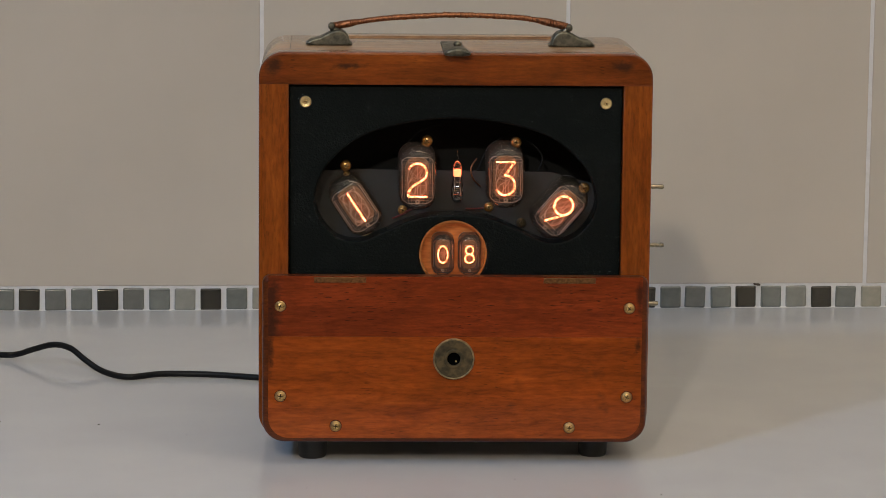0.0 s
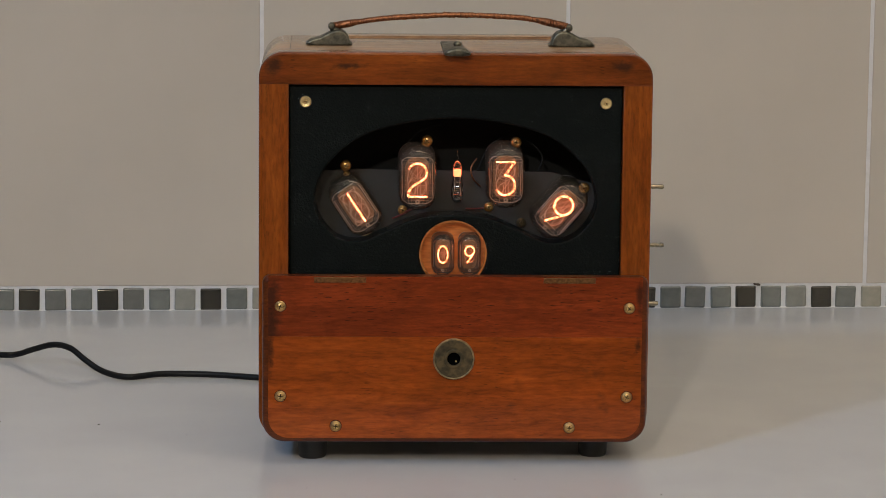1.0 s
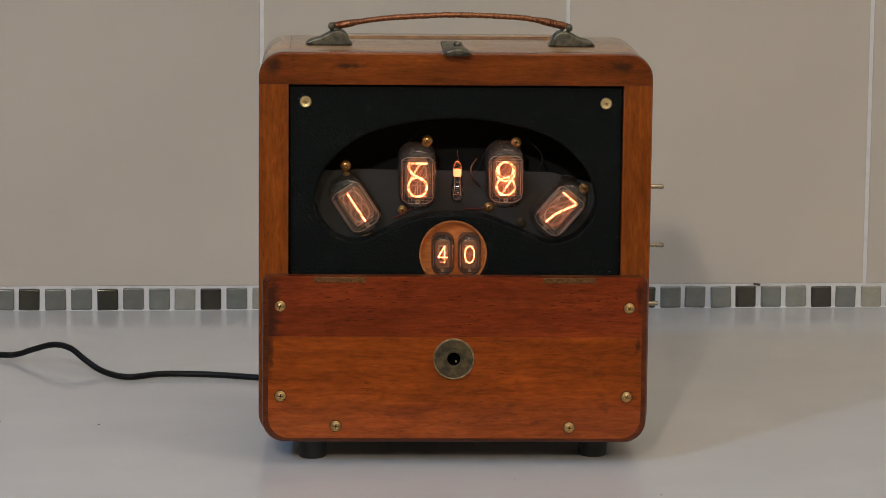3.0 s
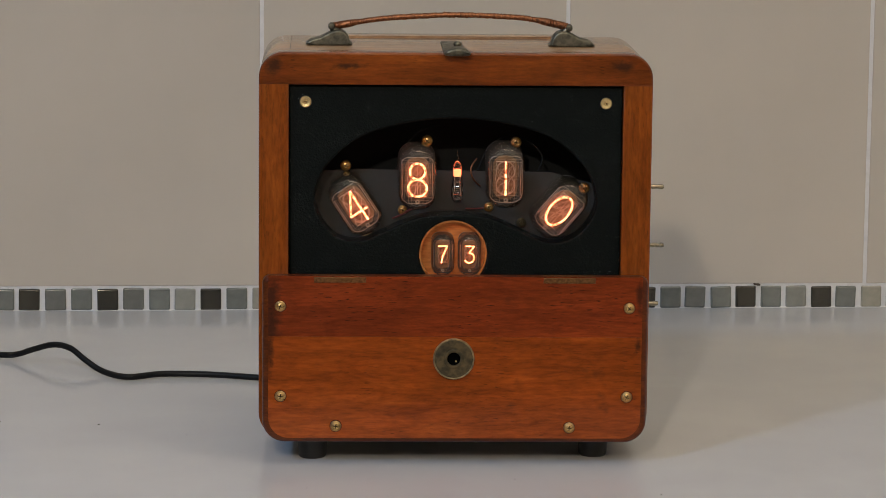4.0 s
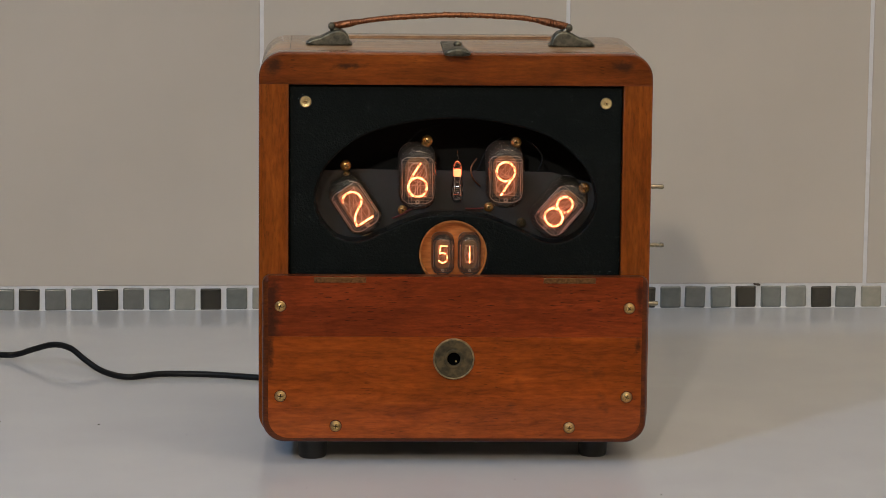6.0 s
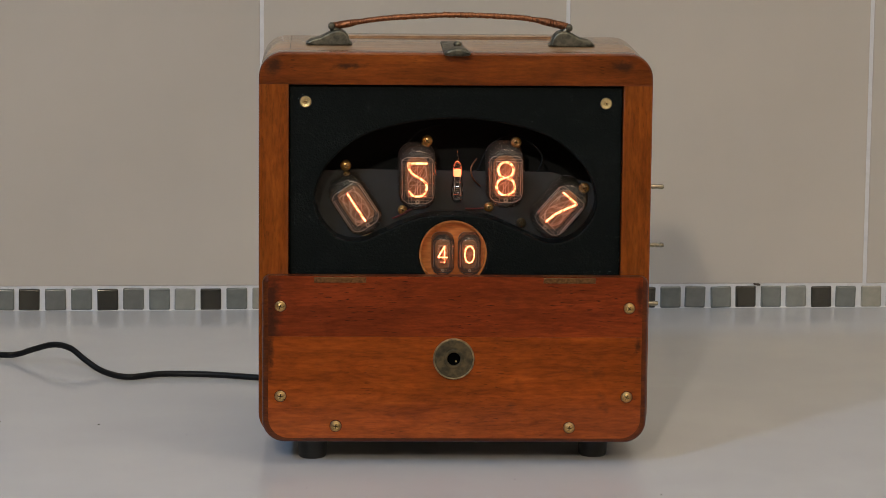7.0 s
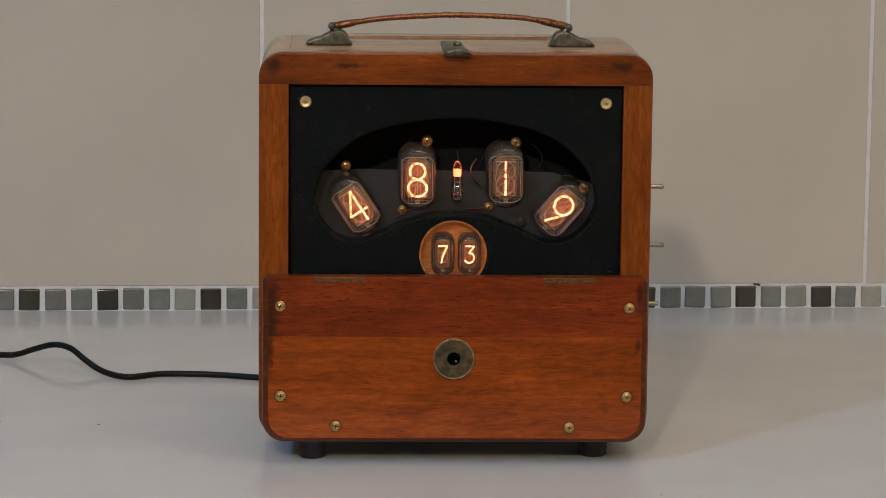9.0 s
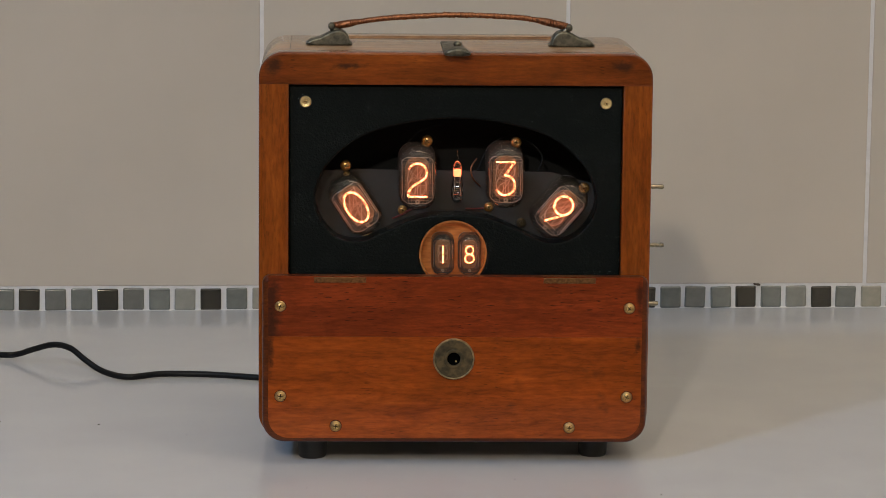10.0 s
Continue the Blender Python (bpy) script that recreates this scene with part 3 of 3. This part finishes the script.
def lay(digit, count, height, wide, length):
    """Centres and angles of count rods of that length laid along a digit."""
    lines = [[Vector((x * height * wide, z * height)) for x, z in s] for s in strokes_of(digit, wide)]
    sizes = [sum((b - a).length for a, b in zip(l, l[1:])) for l in lines]
    out, left = [], count
    for n, (line, size) in enumerate(zip(lines, sizes)):
        k = left if n == len(lines) - 1 else round(count * size / sum(sizes))
        left -= k

        def at(s):
            for a, b in zip(line, line[1:]):
                d = (b - a).length
                if s <= d:
                    return a + (b - a) * (s / d)
                s -= d
            return line[-1]
        for i in range(k):
            s = length / 2 + (size - length) * (i / max(1, k - 1))
            p, q = at(s - length / 2), at(s + length / 2)
            out.append(((p + q) / 2, math.degrees(math.atan2(-(q - p).y, (q - p).x))))
    return out


STROKES = []


def nixie_tube(x, y, z, turn, w, h, depth, digit, wide, material, label):
    """A digit tube facing -y, its face at y; the glass bulb carries its wires and its glow."""
    m = pose(x, y, z, 0, turn, 0)
    g = w / 0.0205
    low = -0.0010 if w > 0.015 else 0.0
    bm = bmesh.new()
    rings = []
    prof = [(depth, 0.0), (0.0065, 0.0), (0.0042, 0.0004 * g), (0.0022, 0.0013 * g), (0.0009, 0.0026 * g), (0.0002, 0.0044 * g), (-0.0001, 0.0070 * g)]
    for yy, d in prof:
        r = max(w * 0.46 - d, 0.0006)
        rings.append([bm.verts.new((px, yy, pz)) for px, pz in rrect(-w / 2 + d, w / 2 - d, -h / 2 + d, h / 2 - d, r, r, r, r, 7)])
    n = len(rings[0])
    for a, b in zip(rings, rings[1:]):
        for i in range(n):
            bm.faces.new((a[i], a[(i + 1) % n], b[(i + 1) % n], b[i]))
    bm.faces.new(rings[-1])
    tube = part("nixie_tube", finish(bm, "nixie_tube", 60), TUBE_GLASS if w > 0.015 else SMALL_GLASS, clock, label, m)
    tube.visible_shadow = False
    fw, fh = w * 0.43, h * 0.395
    c = w * 0.26
    top = fh - 0.0024 * w / 0.021
    # anode: a rim and a fine grid
    bm = bmesh.new()
    rim = rrect(-fw, fw, -fh, top, c * 0.7, c * 0.7, c, c, 4)
    tube_along([(px, 0.0042, pz) for px, pz in rim], 0.00018 * w / 0.021, 5, bm, True)
    part("anode_rim", bm, ANODE if w > 0.015 else COPPER, tube)
    bm = bmesh.new()
    wire = 0.00006 * w / 0.021 + 0.00001
    nx, nz = 9, 14
    for i in range(1, nx):
        px = -fw + 2 * fw * i / nx
        e = c * 0.5 if i in (1, nx - 1) else 0
        lean = random.uniform(-0.0004, 0.0004) * g
        tube_along([(px - lean, 0.0042, e - fh), (px + lean, 0.0042, top - e)], wire, 3, bm)
    for i in range(1, nz):
        pz = -fh + (fh + top) * i / nz
        lean = random.uniform(-0.0004, 0.0004) * g
        tube_along([(-fw, 0.0042, pz - lean), (fw, 0.0042, pz + lean)], wire, 3, bm)
    part("anode_grid", bm, GRID if w > 0.015 else COPPER, tube, "fine wire grid")
    # unlit numerals one behind the other
    bm = bmesh.new()
    for k, d in enumerate("1234567890"):
        for line in strokes_of(d, wide):
            tube_along([(px * digit * wide, 0.0057 + 0.00040 * k, pz * digit + low) for px, pz in line], 0.00017 * w / 0.021 + 0.00003, 4, bm)
    part("cathode_stack", bm, WIRE, tube, "stack of unlit wire numerals")
    part("support_plate", slab(rrect(-fw * 0.74, fw * 0.74, -fh * 0.93, top * 0.95, c, c, c, c, 4), (), 0.0098, 0.0108, 0.0003), CERAMIC, tube)
    for s in (-1, 1):
        part("support_post", tube_along([(s * fw * 0.90, 0.0040, -fh * 0.70), (s * fw * 0.90, 0.0040, fh * 0.62)], 0.00028 * w / 0.021, 5), ANODE, tube)
        part("eyelet", slab(disc(0, 0, 0.0011 * w / 0.021 + 0.0001, 14), [disc(0, 0, 0.00045 * w / 0.021 + 0.00005, 10)], 0.0030, 0.0036), CERAMIC if s > 0 else ANODE, tube, at=pose(0, 0, -fh * 0.91 if s < 0 else top * 0.93))
    part("tube_base", slab(rrect(-w * 0.49, w * 0.49, -h * 0.49, h * 0.49, w * 0.38, w * 0.38, w * 0.38, w * 0.38, 5), (), depth, depth + 0.0008), SOCKET, tube)
    # the glow: short rods that gather along the lit numeral
    length = digit * 0.100
    rad = digit * (0.030 if w > 0.015 else 0.038)
    me = finish(lathe([(0, -length / 2 - rad * 0.6), (rad * 0.7, -length / 2 - rad * 0.2), (rad, -length / 2 + rad * 0.4), (rad, length / 2 - rad * 0.4), (rad * 0.7, length / 2 + rad * 0.2), (0, length / 2 + rad * 0.6)], 8, "x"), "glow_stroke", 80)
    rods = [part("glow_stroke", me, material, tube, at=pose(0, 0.0050, 0)) for _ in range(PIECES)]
    STROKES.append((rods, digit, wide, length, low))
    return tube


def neon_lamp():
    m = pose(0.0013, 0.0120, 0.1497)
    bm = lathe([(0.0029, -0.0132), (0.0032, -0.0115), (0.0030, -0.0070), (0.0024, -0.0040), (0.0023, 0.0018), (0.0022, 0.0036), (0.0018, 0.0048), (0.0010, 0.0056), (0, 0.0060)], 20, "z")
    lamp = part("neon_lamp", finish(bm, "neon_lamp", 60), LAMP_GLASS, clock, "small clear neon lamp between the tubes", m)
    lamp.visible_shadow = False
    part("electrode_loop", tube_along([(0.0013 * math.cos(radians(a)), 0.0, 0.0030 + 0.0017 * math.sin(radians(a))) for a in range(-60, 241, 20)], 0.00022, 6), STEEL, lamp, "bent bright wire loop")
    part("electrode_bar", tube_along([(-0.0019, 0, -0.0021), (0.0019, 0, -0.0021)], 0.00022, 6), STEEL, lamp)
    for s in (-1, 1):
        part("electrode", tube_along([(s * 0.0018, 0, -0.012), (s * 0.0012, 0, -0.005), (s * 0.0016, 0, -0.002), (s * 0.0012, 0, 0.002)], 0.00013, 6), WIRE, lamp)
    part("electrode_coil", tube_along([((0.0010 + 0.00007 * (26 - k)) * math.cos(k * 1.9), 0.0012 * math.sin(k * 1.9), -0.0120 + 0.00030 * k) for k in range(26)], 0.00012, 5), STEEL, lamp, "pinched bright wire")
    part("tip_wire", tube_along(spline([(0, 0, 0.0060), (0.0004, 0, 0.0076), (-0.0002, 0, 0.0092), (0.0, 0, 0.0116)], 4), 0.00014, 5), STEEL, lamp)
    # unseen box added behind the plate; it blocks the glow while off
    part("lamp_socket", box(-0.004, 0.004, 0.0125, 0.0215, -0.0150, -0.0040, 0.0004), SOCKET, lamp)
    part("lamp_seat", lathe([(0, -0.0128), (0.0026, -0.0128), (0.0028, -0.0140), (0.0016, -0.0155), (0, -0.0155)], 16, "z"), ACRYLIC, lamp)
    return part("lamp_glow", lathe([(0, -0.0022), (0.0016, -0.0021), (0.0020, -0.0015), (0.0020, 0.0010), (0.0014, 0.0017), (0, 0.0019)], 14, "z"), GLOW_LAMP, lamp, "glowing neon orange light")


def fittings():
    # carrying handle: two cast leaf brackets and a copper-bound grip
    leaf = [(-0.0113, 0.0), (0.0108, 0.0), (0.0112, 0.0020), (0.0098, 0.0056), (0.0070, 0.0080), (0.0030, 0.0082), (-0.0010, 0.0066), (-0.0050, 0.0044), (-0.0090, 0.0034), (-0.0112, 0.0022)]
    outline = [tuple(p) for p in spline([Vector(p) for p in leaf], 3, True)]
    for x, flip in ((-0.0650, 1), (0.0614, -1)):
        pts = [(x + flip * (px * 0.94 + 0.0002), ZT + pz * 0.93) for px, pz in outline]
        bracket = part("handle_bracket", slab(pts if flip > 0 else pts[::-1], (), 0.0395, 0.0520, 0.0009, 0.0009), BRONZE, clock, "cast bronze leaf-shaped handle bracket")
        ex = x + flip * 0.0020
        part("ring", tube_along([(ex + flip * 0.0020, 0.0455, ZT + 0.0062), (ex - flip * 0.0005, 0.0455, ZT + 0.0096)], lambda s: 0.0026 - 0.0006 * s, 10), BRONZE, bracket)
        part("end_knob", lathe([(0, -0.0036), (0.0014, -0.0033), (0.0019, -0.0018), (0.0019, 0.0018), (0.0014, 0.0033), (0, 0.0036)], 14, "y", None, (ex - flip * 0.0007, 0.0455, ZT + 0.0095)), BRONZE, bracket)
    path = spline([(-0.0640, 0.0455, 0.2213), (-0.0550, 0.0455, 0.2230), (-0.0452, 0.0455, 0.2247), (-0.0300, 0.0455, 0.2264), (-0.0005, 0.0455, 0.2279), (0.0300, 0.0455, 0.2270), (0.0430, 0.0455, 0.2255), (0.0520, 0.0455, 0.2237), (0.0605, 0.0455, 0.2216)], 48)
    lumps = [random.uniform(-0.00010, 0.00012) for _ in range(400)]

    def girth(s):
        ends = max(0.0, min(1.0, (0.20 - s) / 0.07)) + max(0.0, min(1.0, (s - 0.74) / 0.07))
        thick = 0.0014 + 0.0006 * min(1.0, ends)
        return thick + lumps[int(s * 390)] + 0.00006 * math.sin(s * 800)
    bound = tube_along(path, girth, 10)
    for v in bound.verts:
        fray = 0.00060 if random.random() < 0.09 else 0.00012
        v.co += Vector((0, random.uniform(-fray, fray), random.uniform(-fray, fray)))
    part("handle_grip", finish(bound, "handle_grip", 80), COPPER, clock, "curved handle grip bound with copper wire")
    # hook latch on the top edge
    latch = part("latch", box(-0.0066, 0.0042, 0.004, 0.0560, ZT - 0.0004, ZT + 0.0010, 0.0003), BRONZE, clock, "tarnished metal latch on the top edge")
    lip = [(-0.0066, -0.0002), (-0.0050, 0.0020), (0.0, 0.0034), (0.0050, 0.0022), (0.0068, 0.0), (0.0036, -0.0008), (-0.0034, -0.0008)]
    part("latch_lip", slab([tuple(p) for p in spline([Vector((px, ZT + pz)) for px, pz in lip[::-1]], 4, True)], (), -0.0075, 0.004, 0.0012), BRONZE, latch)
    part("latch_knob", lathe([(0, 0.0040), (0.0014, 0.0037), (0.0022, 0.0026), (0.0018, 0.0014), (0.0013, 0.0)], 14, "z", None, (0.0008, 0.018, ZT + 0.0008)), BRONZE, latch)
    # toggle switches on the side
    for z, l in ((0.1375, 0.0118), (0.1063, 0.0122), (0.0750, 0.0098)):
        sw = part("toggle_switch", lathe([(0.0030, 0.0), (0.0030, 0.0012), (0.0016, 0.0012), (0.0014, 0.0040), (0, 0.0040)], 16, "x", None, (XR - 0.0004, 0.05, z)), STEEL, clock, "small metal toggle switch")
        part("lever", lathe([(0, 0.0), (0.0010, 0.0), (0.0013, l - 0.0010), (0.0009, l), (0, l)], 12, "x", None, (XR, 0.05, z)), STEEL, sw)
    for x in (-0.0728, 0.0739):
        for y in (0.0132 if x < 0 else 0.0185, 0.0800):
            part("rubber_foot", lathe([(0, 0), (0.0066, 0), (0.0074, 0.0012), (0.0078, 0.0115), (0.0078, 0.0135), (0, 0.0135)], 24, "z", None, (x, y, 0)), RUBBER, clock, "round black rubber foot")


case()
front_door()
front_panel()
BIG, SMALL = "clear glass digit tube with a glowing orange numeral", "small clear glass digit tube with a glowing orange numeral"
nixie_tube(-0.0513, -0.0050, 0.1338, -33.5, 0.0196, 0.0325, 0.025, 0.0172, 1.0, GLOW, BIG)
nixie_tube(-0.0195, -0.0050, 0.1481, 0.0, 0.0196, 0.0330, 0.025, 0.0172, 1.0, GLOW, BIG)
nixie_tube(0.0256, -0.0050, 0.1491, 0.0, 0.0198, 0.0330, 0.025, 0.0172, 1.0, GLOW, BIG)
nixie_tube(0.0538, -0.0050, 0.1322, 41.0, 0.0196, 0.0325, 0.025, 0.0172, 1.0, GLOW, BIG)
nixie_tube(-0.0061, -0.0030, 0.1084, 0.0, 0.0122, 0.0222, 0.0118, 0.0087, 0.98, GLOW_SMALL, SMALL)
nixie_tube(0.0076, -0.0030, 0.1084, 0.0, 0.0122, 0.0222, 0.0118, 0.0087, 0.98, GLOW_SMALL, SMALL)
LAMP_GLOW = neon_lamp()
fittings()


# ---- the power lead ----
def power_lead():
    pts = [(0.03, 0.150, 0.0025), (-0.03, 0.185, 0.0025), (-0.106, 0.208, 0.0026), (-0.1312, 0.216, 0.0026), (-0.1608, 0.2172, 0.0028), (-0.1815, 0.2085, 0.0026), (-0.1968, 0.2210, 0.0036), (-0.2075, 0.2280, 0.0090), (-0.2163, 0.2350, 0.0143), (-0.2271, 0.2450, 0.0146), (-0.2397, 0.2550, 0.0099), (-0.2507, 0.2650, 0.0049), (-0.2617, 0.2729, 0.0030), (-0.30, 0.28, 0.0026), (-0.42, 0.30, 0.0026), (-0.6, 0.33, 0.0026)]
    lead = thing("power_lead")
    tagged(lead, "thin black power lead lying in a loop on the worktop", "cable")
    part("cord", tube_along(spline([(0.05, 0.094, 0.030), (0.048, 0.12, 0.012)] + pts, 8), 0.0018, 10), CABLE, lead)


power_lead()


def crumbs():
    for x, y, s in ((-0.1893, 0.0887, 0.0007), (-0.2434, 0.0954, 0.0006), (0.1011, -0.0728, 0.0005), (0.1514, 0.0653, 0.0004), (0.2051, 0.0860, 0.0004), (-0.1406, 0.0635, 0.0003), (0.030, -0.0400, 0.0003), (-0.215, -0.0100, 0.0003), (-0.075, -0.0600, 0.0003), (0.2050, 0.0100, 0.0003)):
        c = new("crumb", finish(lathe([(0, 0), (s * 0.8, 0), (s, s * 0.3), (s * 0.5, s * 0.7), (0, s * 0.8)], 7, "z"), "crumb"))
        c.data.materials.append(STAIN)
        c.location = (x, y, 0)
        tagged(c, "tiny dark crumb on the worktop", "crumb", "crumbs on the worktop")


crumbs()


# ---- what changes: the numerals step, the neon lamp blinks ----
def readings():
    """For each tenth of a second: six numerals, and six more, other ones where two show in a tube."""
    start = ["123908"] * 7 + ["123909"] * 10 + ["123910"]
    reel = "34acdef 8 21bc 54abcd 7 98bcd 21acf 43abcdef 5 7 89bc 0 12bc 3 45bc 6 7 89bc 0 1 2 3 4 5 6 7 8 9 0 1 2 3 4 5 6 7 8 9 09abc 0 1 2 2 3 4 5 6 6 7 8 9 0 1 1 2 3 3 4 5 65abdf 6 7 87bcd 8 9 09abcd 0 1 12adf 2 3 3".split()
    turned = []
    for word in reel:
        first, second = ("".join(str((int(k) + o) % 10) for o in (0, 4, 7, 6, 3, 9)) for k in (word[0], word[1] if len(word) > 1 else word[0]))
        turned.append([first, "".join(b if t in word else a for a, b, t in zip(first, second, "abcdef"))])
    end = "481973 592984 592984 603995 603995 713906 823917 823917 923918 923918 023918".split()
    return [[w] for w in start] + turned + [[w] for w in end]


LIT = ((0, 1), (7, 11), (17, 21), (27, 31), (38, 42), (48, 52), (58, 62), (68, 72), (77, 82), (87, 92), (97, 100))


def motions():
    table = readings()
    last = len(table) - 1
    tick = 1 / FPS
    for n, (rods, height, wide, length, low) in enumerate(STROKES):
        shown = ["".join(sorted({w[n] for w in words}, key=[w[n] for w in words].index)) for words in table]
        laid = {}
        for d in set(shown):
            if len(d) == 1:
                laid[d] = lay(d, PIECES, height, wide, length)
            else:
                laid[d] = lay(d[0], PIECES - 18, height, wide, length) + lay(d[1], 18, height, wide, length)
        for r, rod in enumerate(rods):
            rows, angle = [], 0.0
            for i, d in enumerate(shown):
                (p, a) = laid[d][r]
                step = (a - angle + 90) % 180 - 90
                angle += max(-88.0, min(88.0, step))
                m = pose(p.x, 0.0050, p.y + low, 0, angle, 0)
                if i == 0 or shown[i - 1] != d:
                    rows.append((max(0.0, i / 10 - tick), m))
                if i == last or shown[i + 1] != d:
                    rows.append((min(last / 10, i / 10 + tick), m))
            walk(rod, rows)
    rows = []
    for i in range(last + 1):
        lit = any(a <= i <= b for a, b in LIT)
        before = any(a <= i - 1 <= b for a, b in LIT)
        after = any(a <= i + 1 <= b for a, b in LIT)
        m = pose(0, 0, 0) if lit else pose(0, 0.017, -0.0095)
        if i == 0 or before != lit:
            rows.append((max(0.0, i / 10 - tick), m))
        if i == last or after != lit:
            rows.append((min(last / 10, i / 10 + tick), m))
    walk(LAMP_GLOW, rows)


motions()
